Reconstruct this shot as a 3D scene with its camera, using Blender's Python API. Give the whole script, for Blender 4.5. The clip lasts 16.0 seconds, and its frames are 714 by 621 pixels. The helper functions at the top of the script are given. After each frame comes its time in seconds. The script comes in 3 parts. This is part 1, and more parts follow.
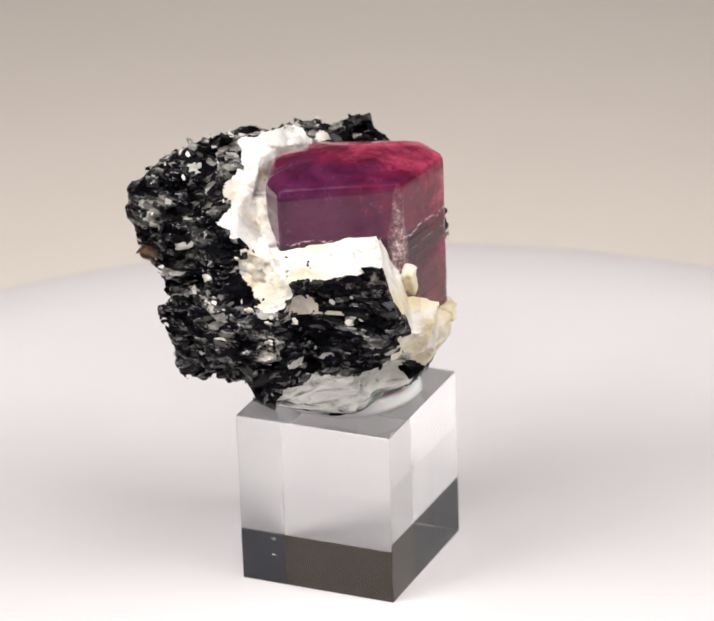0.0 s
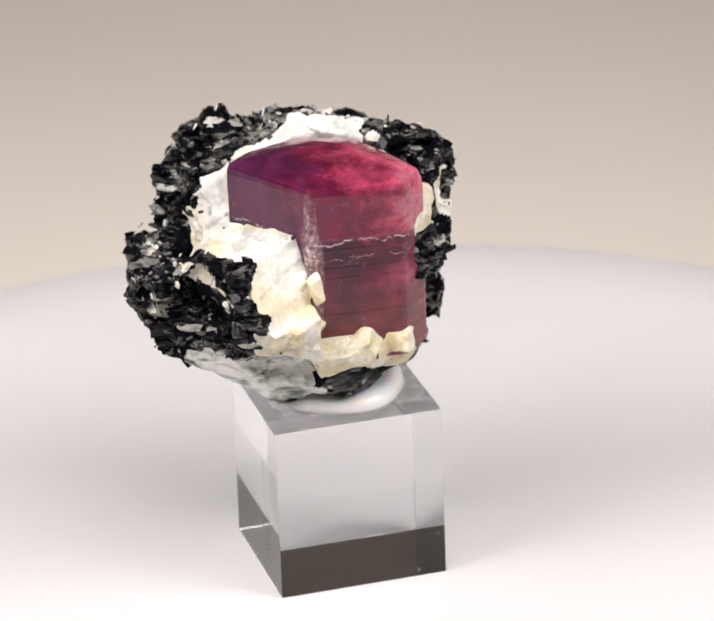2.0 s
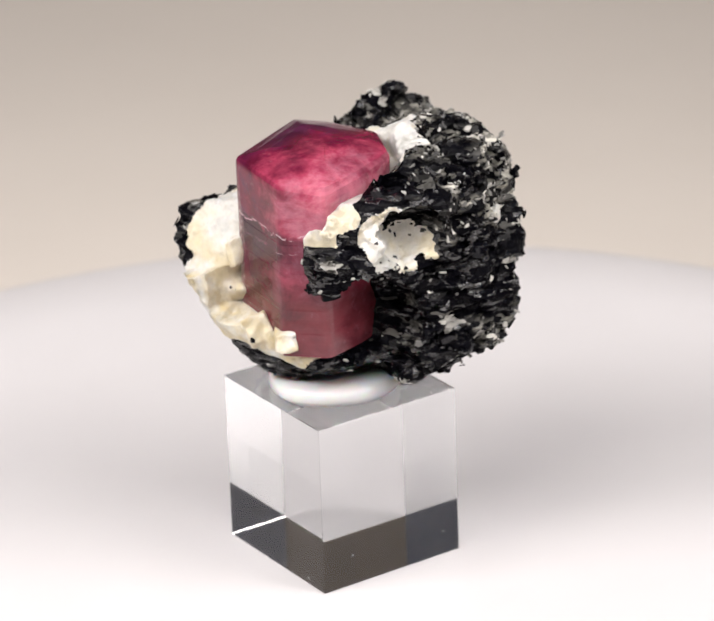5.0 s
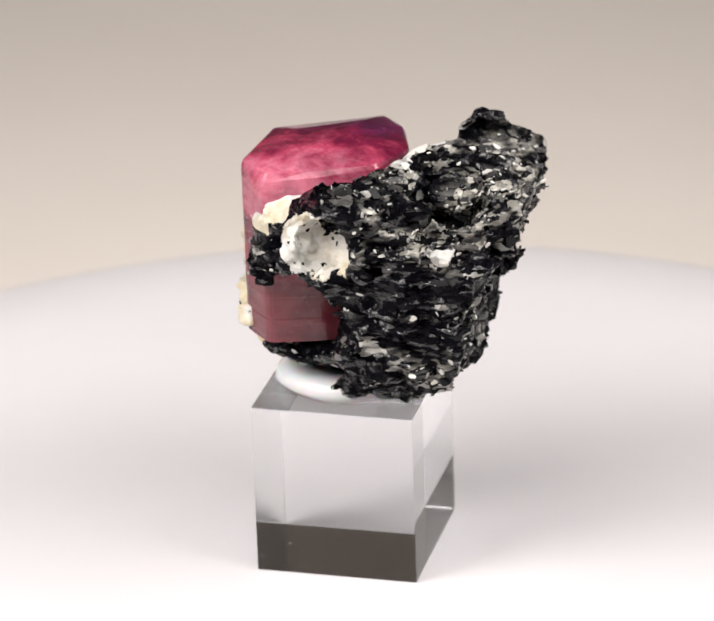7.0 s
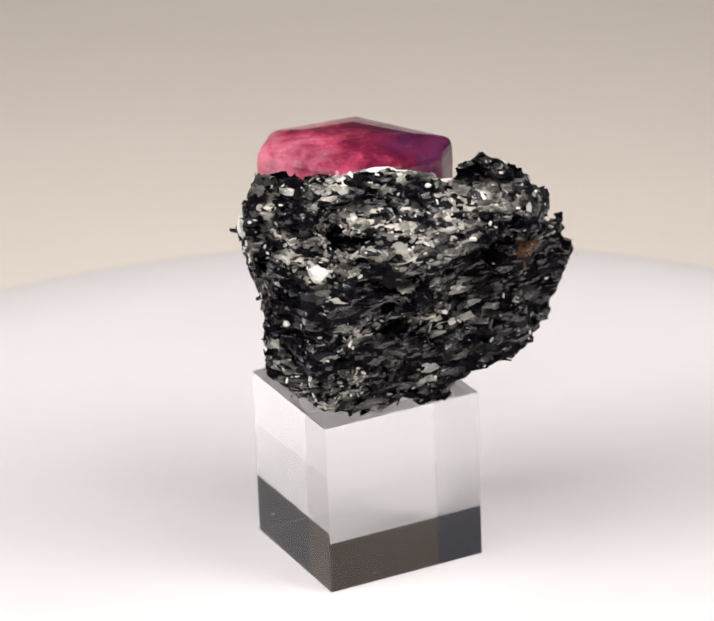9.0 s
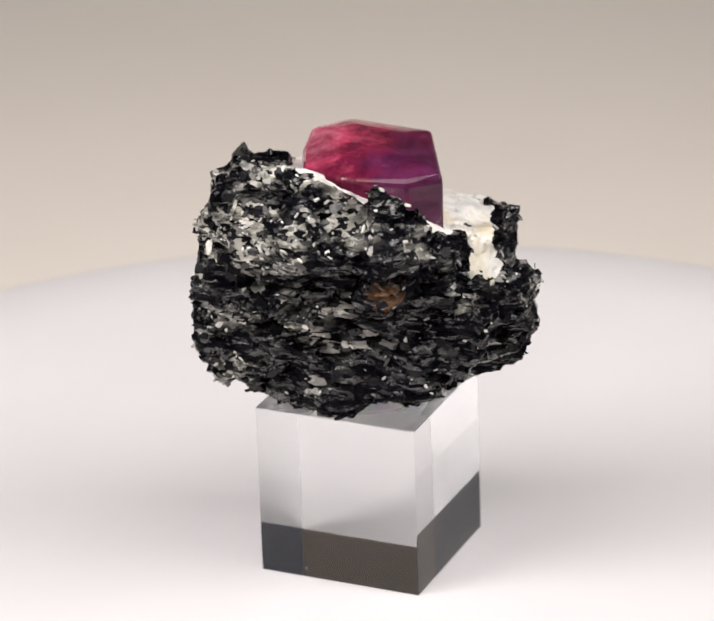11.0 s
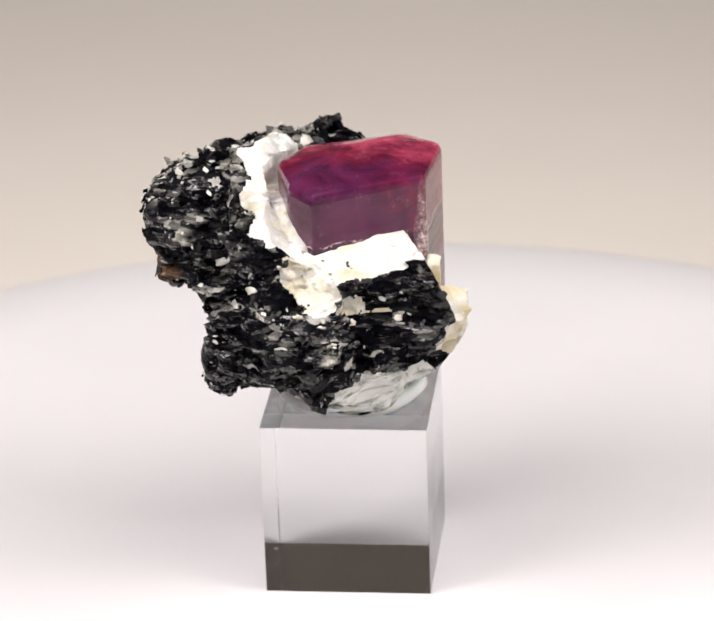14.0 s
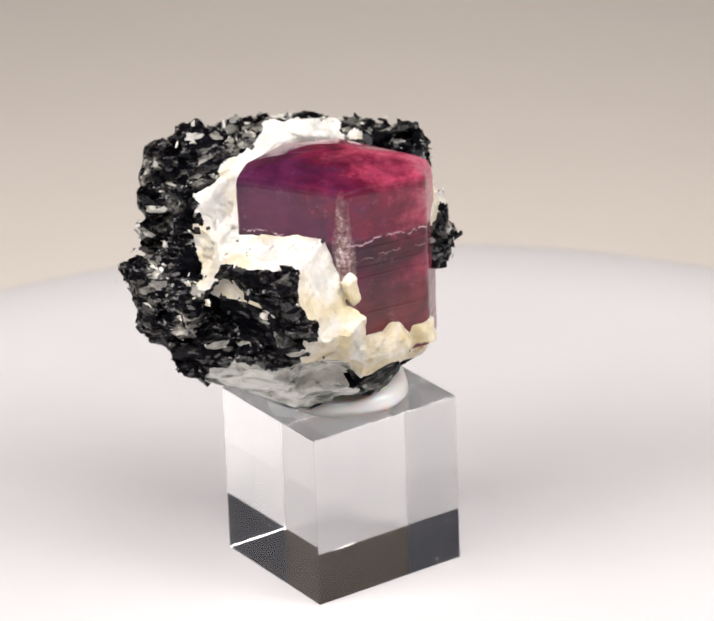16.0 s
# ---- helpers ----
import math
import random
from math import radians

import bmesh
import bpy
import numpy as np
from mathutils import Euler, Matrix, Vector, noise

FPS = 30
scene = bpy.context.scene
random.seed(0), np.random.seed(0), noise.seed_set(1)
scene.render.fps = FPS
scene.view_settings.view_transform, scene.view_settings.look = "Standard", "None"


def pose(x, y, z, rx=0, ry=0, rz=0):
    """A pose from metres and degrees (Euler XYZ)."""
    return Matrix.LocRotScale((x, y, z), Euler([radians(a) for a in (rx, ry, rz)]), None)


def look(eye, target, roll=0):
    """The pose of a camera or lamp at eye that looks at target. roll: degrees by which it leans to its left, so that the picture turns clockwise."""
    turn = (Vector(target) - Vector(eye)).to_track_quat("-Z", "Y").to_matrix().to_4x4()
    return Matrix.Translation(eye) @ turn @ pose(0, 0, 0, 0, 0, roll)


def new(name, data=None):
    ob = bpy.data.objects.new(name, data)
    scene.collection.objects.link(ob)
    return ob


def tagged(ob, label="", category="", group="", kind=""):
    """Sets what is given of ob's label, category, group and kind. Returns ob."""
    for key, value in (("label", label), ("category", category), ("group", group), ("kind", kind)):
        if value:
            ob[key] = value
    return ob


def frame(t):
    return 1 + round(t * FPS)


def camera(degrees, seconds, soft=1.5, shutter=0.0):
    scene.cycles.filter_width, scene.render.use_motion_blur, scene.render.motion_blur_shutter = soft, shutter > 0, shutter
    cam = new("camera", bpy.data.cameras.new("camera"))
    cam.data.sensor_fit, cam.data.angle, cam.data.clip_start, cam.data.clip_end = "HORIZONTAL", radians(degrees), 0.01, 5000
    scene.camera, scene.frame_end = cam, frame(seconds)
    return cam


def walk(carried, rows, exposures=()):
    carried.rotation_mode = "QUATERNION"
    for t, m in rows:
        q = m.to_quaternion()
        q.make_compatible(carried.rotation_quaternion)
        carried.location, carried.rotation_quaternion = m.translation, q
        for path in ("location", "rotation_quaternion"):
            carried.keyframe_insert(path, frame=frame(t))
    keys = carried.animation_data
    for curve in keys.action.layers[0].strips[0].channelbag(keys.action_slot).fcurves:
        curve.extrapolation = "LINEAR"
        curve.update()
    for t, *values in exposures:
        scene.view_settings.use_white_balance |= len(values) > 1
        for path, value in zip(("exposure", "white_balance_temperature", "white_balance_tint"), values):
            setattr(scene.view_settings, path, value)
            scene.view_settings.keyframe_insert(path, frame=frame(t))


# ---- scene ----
import itertools

# A small still-life studio: a mineral specimen on an acrylic block turns on a white turntable
# before a still camera. Specimen coordinates are in millimetres from the turntable's axis.
MM = 0.001

# ---- camera ----
cam = camera(10.17, 16.0, soft=1.9)
EYE = Vector((0, -0.5574, 0.2796))
AIM = EYE + Vector((0.0023, 0.9186, -0.3952))
CAM_POSE = look(EYE, AIM, -2.06)
walk(cam, [(0.0, CAM_POSE), (16.0, CAM_POSE)],
     exposures=[(0.0, 0.0), (4.0, 0.0), (6.5, 0.07), (9.0, 0.05), (11.5, -0.04), (13.5, 0.1), (16.0, 0.0)])
cam.data.dof.use_dof, cam.data.dof.focus_distance, cam.data.dof.aperture_fstop = True, 0.585, 36.0

# ---- light ----
world = bpy.data.worlds.new("dim_room")
world.use_nodes = True
world.node_tree.nodes["Background"].inputs[0].default_value = (0.55, 0.6, 0.7, 1)
world.node_tree.nodes["Background"].inputs[1].default_value = 0.03
scene.world = world


def area_lamp(name, eye, target, w, h, watts, colour):
    data = bpy.data.lights.new(name, "AREA")
    data.shape, data.size, data.size_y, data.energy, data.color = "RECTANGLE", w, h, watts, colour
    ob = new(name, data)
    ob.matrix_world = look(eye, target)
    return ob


# two studio lamps stand to both sides of the turntable
area_lamp("studio_lamp", (-0.42, -0.19, 0.43), (0, -0.03, 0.02), 0.30, 0.24, 3.15, (1.0, 0.945, 0.925))
area_lamp("studio_lamp", (0.42, -0.19, 0.43), (0, -0.03, 0.02), 0.30, 0.24, 2.5, (1.0, 0.945, 0.925))
# a wide fill lamp, added overhead out of view to soften the shadows
area_lamp("overhead_fill", (0, -0.34, 0.60), (0, -0.04, 0), 0.66, 0.46, 3.9, (1.0, 0.95, 0.93))

# ---- materials ----
def material(name):
    m = bpy.data.materials.new(name)
    m.use_nodes = True
    nt = m.node_tree
    b = nt.nodes["Principled BSDF"]
    return m, nt, b


def node(nt, kind, **values):
    n = nt.nodes.new(kind)
    for k, v in values.items():
        n.inputs[k.replace("_", " ")].default_value = v
    return n


def coords(nt, scale=(1, 1, 1), tilt=(0, 0, 0)):
    """Object coordinates in millimetres, stretched by scale."""
    c = nt.nodes.new("ShaderNodeTexCoord")
    m = nt.nodes.new("ShaderNodeMapping")
    m.inputs["Scale"].default_value = [1000 * s for s in scale]
    m.inputs["Rotation"].default_value = tilt
    nt.links.new(c.outputs["Object"], m.inputs["Vector"])
    return m.outputs["Vector"]


def noise_tex(nt, vec, scale, detail=4.0, rough=0.6, distort=0.0):
    n = node(nt, "ShaderNodeTexNoise", Scale=scale, Detail=detail, Roughness=rough, Distortion=distort)
    nt.links.new(vec, n.inputs["Vector"])
    return n.outputs["Fac"]


def ramp(nt, fac, stops):
    r = nt.nodes.new("ShaderNodeValToRGB")
    e = r.color_ramp.elements
    while len(e) < len(stops):
        e.new(0.5)
    for k, (p, c) in enumerate(stops):
        e[k].position, e[k].color = p, (c if len(c) == 4 else (*c, 1))
    nt.links.new(fac, r.inputs["Fac"])
    return r.outputs["Color"]


def mix(nt, fac, a, b, mode="MIX"):
    m = nt.nodes.new("ShaderNodeMix")
    m.data_type, m.blend_type = "RGBA", mode
    for sock, v in ((m.inputs[0], fac), (m.inputs[6], a), (m.inputs[7], b)):
        if hasattr(v, "is_linked"):
            nt.links.new(v, sock)
        else:
            sock.default_value = v
    return m.outputs[2]


def bump(nt, b, height, strength, distance=0.0003):
    n = node(nt, "ShaderNodeBump", Strength=strength, Distance=distance)
    nt.links.new(height, n.inputs["Height"])
    nt.links.new(n.outputs["Normal"], b.inputs["Normal"])


def cells(nt, vec, scale, stops):
    """Colour of scattered grains: a ramp over each Voronoi cell's random value."""
    n = node(nt, "ShaderNodeTexVoronoi", Scale=scale)
    nt.links.new(vec, n.inputs["Vector"])
    sep = nt.nodes.new("ShaderNodeSeparateColor")
    nt.links.new(n.outputs["Color"], sep.inputs[0])
    return ramp(nt, sep.outputs[0], stops), n.outputs["Distance"]


def warped(nt, vec, amount):
    """Coordinates bent by noise, so that grains get ragged edges."""
    n = node(nt, "ShaderNodeTexNoise", Scale=0.8, Detail=3.0)
    nt.links.new(vec, n.inputs["Vector"])
    m = nt.nodes.new("ShaderNodeVectorMath")
    m.operation = "MULTIPLY_ADD"
    nt.links.new(n.outputs["Color"], m.inputs[0])
    m.inputs[1].default_value = (amount, amount, amount)
    nt.links.new(vec, m.inputs[2])
    return m.outputs[0]


def leaning_facets(nt, b, layers, relief, distance):
    """Grains that each lean their own way, so that they flash one by one; layers holds (vector, scale, lean)."""
    g = nt.nodes.new("ShaderNodeNewGeometry")
    total = g.outputs["Normal"]
    for vec, scale, lean in layers:
        n = node(nt, "ShaderNodeTexVoronoi", Scale=scale)
        nt.links.new(vec, n.inputs["Vector"])
        half = nt.nodes.new("ShaderNodeVectorMath")
        half.operation = "MULTIPLY_ADD"
        nt.links.new(n.outputs["Color"], half.inputs[0])
        half.inputs[1].default_value, half.inputs[2].default_value = (2 * lean,) * 3, (-lean,) * 3
        turned = nt.nodes.new("ShaderNodeVectorTransform")
        turned.vector_type, turned.convert_from, turned.convert_to = "VECTOR", "OBJECT", "WORLD"
        nt.links.new(half.outputs[0], turned.inputs[0])
        plus = nt.nodes.new("ShaderNodeVectorMath")
        plus.operation = "ADD"
        nt.links.new(total, plus.inputs[0])
        nt.links.new(turned.outputs[0], plus.inputs[1])
        total = plus.outputs[0]
    unit = nt.nodes.new("ShaderNodeVectorMath")
    unit.operation = "NORMALIZE"
    nt.links.new(total, unit.inputs[0])
    n = node(nt, "ShaderNodeBump", Strength=0.6, Distance=distance)
    nt.links.new(relief, n.inputs["Height"])
    nt.links.new(unit.outputs[0], n.inputs["Normal"])
    nt.links.new(n.outputs["Normal"], b.inputs["Normal"])


def schist_material():
    m, nt, b = material("black_mica_schist")
    v = warped(nt, coords(nt, (0.62, 0.62, 1.75), (0.16, -0.2, 0.0)), 1.8)
    # rare grey and pale stops: real pale grains, and glints put into the colour
    black = ((0.0, (0.002, 0.002, 0.003)), (0.88, (0.004, 0.004, 0.006)), (0.93, (0.02, 0.02, 0.022)), (0.965, (0.05, 0.05, 0.048)), (0.98, (0.30, 0.29, 0.27)), (1.0, (0.55, 0.54, 0.50)))
    salty = ((0.0, (0.004, 0.004, 0.005)), (0.46, (0.010, 0.010, 0.012)), (0.52, (0.10, 0.10, 0.10)), (0.60, (0.17, 0.165, 0.15)), (0.76, (0.38, 0.37, 0.32)), (1.0, (0.66, 0.64, 0.57)))
    big, _ = cells(nt, v, 0.55, black)
    small, _ = cells(nt, v, 0.85, salty)
    share = nt.nodes.new("ShaderNodeAttribute")
    share.attribute_name = "pale_share"
    some = ramp(nt, noise_tex(nt, coords(nt, (1, 1, 1.5)), 0.2, 4, 0.6), [(0.58, (0, 0, 0)), (0.7, (0.35, 0.35, 0.35))])
    where = mix(nt, 1.0, some, share.outputs["Fac"], "LIGHTEN")
    col = mix(nt, where, big, small)
    near = nt.nodes.new("ShaderNodeVectorMath")
    near.operation = "DISTANCE"
    nt.links.new(warped(nt, coords(nt), 5.0), near.inputs[0])
    near.inputs[1].default_value = (-22.2, -15.8, 57.0)
    scaled = nt.nodes.new("ShaderNodeMath")
    scaled.operation = "DIVIDE"
    nt.links.new(near.outputs["Value"], scaled.inputs[0])
    scaled.inputs[1].default_value = 3.4
    rust = ramp(nt, scaled.outputs[0], [(0.4, (0.5, 0.5, 0.5)), (1.0, (0, 0, 0))])
    col = mix(nt, rust, col, (0.25, 0.13, 0.065, 1))
    nt.links.new(col, b.inputs["Base Color"])
    nt.links.new(ramp(nt, noise_tex(nt, coords(nt), 0.5, 3), [(0.4, (0.05, 0.05, 0.05)), (0.62, (0.16, 0.16, 0.16))]), b.inputs["Roughness"])
    sheen, _ = cells(nt, v, 0.75, ((0.0, (0.02, 0.02, 0.02)), (0.56, (0.07, 0.07, 0.07)), (0.72, (0.5, 0.5, 0.5)), (0.86, (1.0, 1.0, 1.0))))
    nt.links.new(sheen, b.inputs["Specular IOR Level"])
    leaning_facets(nt, b, [(v, 0.4, 0.65), (v, 0.95, 0.5)], noise_tex(nt, v, 0.9, 4, 0.6), 0.0004)
    return m


def flake_material(name, low, high, rough, gloss=0.25):
    m, nt, b = material(name)
    g = nt.nodes.new("ShaderNodeNewGeometry")
    nt.links.new(ramp(nt, g.outputs["Random Per Island"], [(0.0, low), (0.7, tuple(0.5 * (p + q) for p, q in zip(low, high))), (1.0, high)]), b.inputs["Base Color"])
    b.inputs["Roughness"].default_value = rough
    b.inputs["Specular IOR Level"].default_value = gloss
    bump(nt, b, noise_tex(nt, coords(nt, (1, 1, 3)), 2.5, 3), 0.35, 0.0002)
    return m


def feldspar_material():
    m, nt, b = material("white_feldspar")
    v = coords(nt)
    cloud = noise_tex(nt, v, 0.13, 4, 0.55)
    col = ramp(nt, cloud, [(0.32, (0.52, 0.53, 0.50)), (0.40, (0.74, 0.74, 0.71)), (0.50, (0.84, 0.82, 0.78)), (0.64, (0.76, 0.69, 0.52))])
    sep = nt.nodes.new("ShaderNodeSeparateXYZ")
    nt.links.new(v, sep.inputs[0])
    low = nt.nodes.new("ShaderNodeMapRange")
    low.inputs["From Min"].default_value, low.inputs["From Max"].default_value = 56, 46
    nt.links.new(sep.outputs["Z"], low.inputs["Value"])
    stained = mix(nt, 1.0, ramp(nt, noise_tex(nt, v, 0.22, 4, 0.6), [(0.36, (0, 0, 0)), (0.62, (1, 1, 1))]), low.outputs[0], "MULTIPLY")
    col = mix(nt, stained, col, (0.70, 0.60, 0.37, 1))
    grain = noise_tex(nt, v, 1.1, 6, 0.7)
    col = mix(nt, 0.35, col, ramp(nt, grain, [(0.3, (0.6, 0.58, 0.54)), (0.55, (1, 1, 1))]), "MULTIPLY")
    dots = ramp(nt, noise_tex(nt, v, 0.55, 2, 0.4), [(0.72, (0, 0, 0)), (0.74, (1, 1, 1))])
    col = mix(nt, dots, col, (0.02, 0.02, 0.02, 1))
    nt.links.new(col, b.inputs["Base Color"])
    b.inputs["Roughness"].default_value = 0.42
    b.inputs["Subsurface Weight"].default_value = 0.25
    b.inputs["Subsurface Radius"].default_value = (1.0, 0.9, 0.7)
    b.inputs["Subsurface Scale"].default_value = 0.0008
    leaning_facets(nt, b, [(warped(nt, v, 1.5), 0.32, 0.32), (v, 0.9, 0.2)], grain, 0.0005)
    return m


def quartz_material():
    m, nt, b = material("grey_quartz")
    v = coords(nt, (0.5, 0.5, 1.3))
    n = noise_tex(nt, v, 0.35, 5, 0.65, 1.0)
    col = ramp(nt, n, [(0.34, (0.03, 0.035, 0.03)), (0.42, (0.3, 0.32, 0.28)), (0.52, (0.62, 0.62, 0.59)), (0.72, (0.78, 0.78, 0.75))])
    nt.links.new(col, b.inputs["Base Color"])
    b.inputs["Roughness"].default_value = 0.25
    bump(nt, b, noise_tex(nt, v, 1.2, 4), 0.4, 0.0005)
    return m


def crystal_material():
    m, nt, b = material("purple_red_corundum")
    sep = nt.nodes.new("ShaderNodeSeparateXYZ")
    nt.links.new(coords(nt), sep.inputs[0])

    def span(out, lo, hi):
        r = nt.nodes.new("ShaderNodeMapRange")
        r.inputs["From Min"].default_value, r.inputs["From Max"].default_value = lo, hi
        nt.links.new(out, r.inputs["Value"])
        return r.outputs[0]

    def add(a, b_, k):
        r = nt.nodes.new("ShaderNodeMath")
        r.operation = "MULTIPLY_ADD"
        nt.links.new(a, r.inputs[0])
        r.inputs[1].default_value = k
        nt.links.new(b_, r.inputs[2])
        return r.outputs[0]

    cloud = noise_tex(nt, coords(nt, (1, 1, 1.5)), 0.17, 6, 0.68, 0.25)
    minus = nt.nodes.new("ShaderNodeMath")
    minus.operation = "SUBTRACT"
    nt.links.new(add(span(sep.outputs["Z"], 54, 66), add(cloud, span(sep.outputs["Y"], -22, 10), 1.1), 0.12), minus.inputs[0])
    minus.inputs[1].default_value = 0.64
    # purple towards one prism edge, red towards the other
    # pale pink end, stronger near the top, paints in gloss and light shining through
    col = ramp(nt, minus.outputs[0], [(0.0, (0.092, 0.018, 0.066)), (0.34, (0.10, 0.016, 0.058)), (0.60, (0.17, 0.013, 0.043)), (0.80, (0.40, 0.055, 0.11)), (1.0, (0.58, 0.18, 0.25))])
    # paler brownish pink towards the foot, a dark band under the cross crack
    height = add(cloud, sep.outputs["Z"], 2.5)
    foot = ramp(nt, span(height, 40, 66), [(0.28, (0.9, 0.9, 0.9)), (0.5, (0, 0, 0))])
    col = mix(nt, foot, col, (0.13, 0.022, 0.028, 1))
    band = ramp(nt, span(height, 40, 66), [(0.40, (1, 1, 1)), (0.55, (0.34, 0.32, 0.38)), (0.68, (0.4, 0.36, 0.42)), (0.72, (1, 1, 1))])
    col = mix(nt, 1.0, col, band, "MULTIPLY")
    streak = noise_tex(nt, coords(nt, (0.3, 0.3, 1.8)), 0.6, 5, 0.65)
    col = mix(nt, 0.16, col, ramp(nt, streak, [(0.34, (0.4, 0.35, 0.4)), (0.58, (1, 1, 1))]), "MULTIPLY")
    dark = ramp(nt, noise_tex(nt, coords(nt), 0.16, 4, 0.55, 0.4), [(0.36, (0.16, 0.13, 0.2)), (0.47, (0.62, 0.58, 0.64)), (0.62, (1.15, 1.1, 1.1))])
    col = mix(nt, 0.55, col, dark, "MULTIPLY")
    # healed cracks run across the prism as thin pale wavy lines
    wave = add(noise_tex(nt, coords(nt, (1, 1, 0.3)), 0.22, 5, 0.65), sep.outputs["Z"], 4.5)
    line = ramp(nt, span(wave, 54.6, 62.6), [(0.0, (0, 0, 0)), (0.24, (0, 0, 0)), (0.25, (0.5, 0.5, 0.5)), (0.26, (0, 0, 0)), (0.555, (0, 0, 0)), (0.575, (1, 1, 1)), (0.60, (0, 0, 0))])
    broken = ramp(nt, noise_tex(nt, coords(nt), 0.35, 3), [(0.42, (0, 0, 0)), (0.52, (1, 1, 1))])
    crack = mix(nt, 1.0, line, broken, "MULTIPLY")
    col = mix(nt, crack, col, (0.62, 0.42, 0.48, 1))
    veil = ramp(nt, noise_tex(nt, coords(nt), 0.42, 7, 0.75), [(0.58, (0, 0, 0)), (0.80, (0.3, 0.3, 0.3))])
    col = mix(nt, veil, col, (0.45, 0.24, 0.32, 1))
    # one prism edge is chipped grey and pink below the cross crack
    edge = nt.nodes.new("ShaderNodeVectorMath")
    edge.operation = "DISTANCE"
    nt.links.new(warped(nt, coords(nt, (1, 1, 0.14)), 1.6), edge.inputs[0])
    edge.inputs[1].default_value = (13.8, -8.2, 0.14 * 51.0 + 0.8)
    chipped = ramp(nt, span(edge.outputs["Value"], 0.6, 2.4), [(0.2, (0.85, 0.85, 0.85)), (0.75, (0, 0, 0))])
    col = mix(nt, chipped, col, ramp(nt, noise_tex(nt, coords(nt), 1.3, 5, 0.7), [(0.35, (0.10, 0.05, 0.055)), (0.52, (0.34, 0.22, 0.22)), (0.66, (0.75, 0.66, 0.66))]))
    nt.links.new(col, b.inputs["Base Color"])
    nt.links.new(ramp(nt, noise_tex(nt, coords(nt), 0.5, 4), [(0.35, (0.06, 0.06, 0.06)), (0.65, (0.24, 0.24, 0.24))]), b.inputs["Roughness"])
    b.inputs["IOR"].default_value = 1.76
    b.inputs["Specular IOR Level"].default_value = 0.25
    b.inputs["Coat Weight"].default_value, b.inputs["Coat Roughness"].default_value = 0.2, 0.05
    b.inputs["Subsurface Weight"].default_value = 0.18
    b.inputs["Subsurface Radius"].default_value = (1.0, 0.25, 0.4)
    b.inputs["Subsurface Scale"].default_value = 0.0028
    bump(nt, b, add(noise_tex(nt, coords(nt), 0.35, 5, 0.7), streak, 0.3), 0.16, 0.0004)
    return m


def acrylic_material():
    m, nt, b = material("clear_acrylic")
    b.inputs["Base Color"].default_value = (0.97, 0.975, 0.98, 1)
    b.inputs["Transmission Weight"].default_value = 1.0
    b.inputs["IOR"].default_value = 1.49
    b.inputs["Roughness"].default_value = 0.0
    return m


def putty_material():
    m, nt, b = material("white_mounting_putty")
    v = coords(nt)
    nt.links.new(ramp(nt, noise_tex(nt, v, 0.2, 3), [(0.3, (0.82, 0.83, 0.84)), (0.7, (0.88, 0.88, 0.88))]), b.inputs["Base Color"])
    b.inputs["Roughness"].default_value = 0.2
    b.inputs["Subsurface Weight"].default_value = 0.4
    b.inputs["Subsurface Scale"].default_value = 0.001
    bump(nt, b, noise_tex(nt, v, 0.35, 2), 0.15, 0.0004)
    return m


def plain_material(name, low, high, scale, rough, relief=0.05):
    m, nt, b = material(name)
    v = coords(nt)
    n = noise_tex(nt, v, scale, 5, 0.6)
    nt.links.new(ramp(nt, n, [(0.3, low), (0.7, high)]), b.inputs["Base Color"])
    b.inputs["Roughness"].default_value = rough
    bump(nt, b, noise_tex(nt, v, scale * 12, 3), relief, 0.0002)
    return m


SCHIST = schist_material()
MICA = flake_material("black_mica", (0.002, 0.002, 0.003), (0.006, 0.006, 0.008), 0.08, 0.08)
SHINY_MICA = flake_material("shiny_mica", (0.003, 0.003, 0.004), (0.012, 0.012, 0.014), 0.06, 0.3)
# real pale minerals whose light colour also paints in the schist's sparkle
PALE_GLINT_MICA = flake_material("pale_glint_flakes", (0.12, 0.12, 0.115), (0.9, 0.88, 0.82), 0.25)
GREY_MICA = flake_material("grey_mica", (0.012, 0.012, 0.014), (0.10, 0.098, 0.095), 0.15, 0.5)
FELDSPAR = feldspar_material()
QUARTZ = quartz_material()
CORUNDUM = crystal_material()
ACRYLIC = acrylic_material()
PUTTY = putty_material()
PLATTER = plain_material("white_platter", (0.70, 0.685, 0.695), (0.73, 0.715, 0.725), 0.02, 0.45)
PAPER = plain_material("beige_backdrop_paper", (0.63, 0.58, 0.525), (0.66, 0.61, 0.555), 0.01, 0.8)
ROOM = plain_material("dim_room_paint", (0.28, 0.20, 0.125), (0.31, 0.225, 0.14), 0.002, 0.8)
ROOM_SIDE = plain_material("slate_room_paint", (0.19, 0.25, 0.42), (0.21, 0.27, 0.46), 0.002, 0.8)


# ---- mesh helpers ----
def part(name, bm, mat, parent=None, label=""):
    me = bpy.data.meshes.new(name)
    bm.to_mesh(me)
    bm.free()
    me.materials.append(mat)
    ob = new(name, me)
    ob.parent = parent
    return tagged(ob, label)


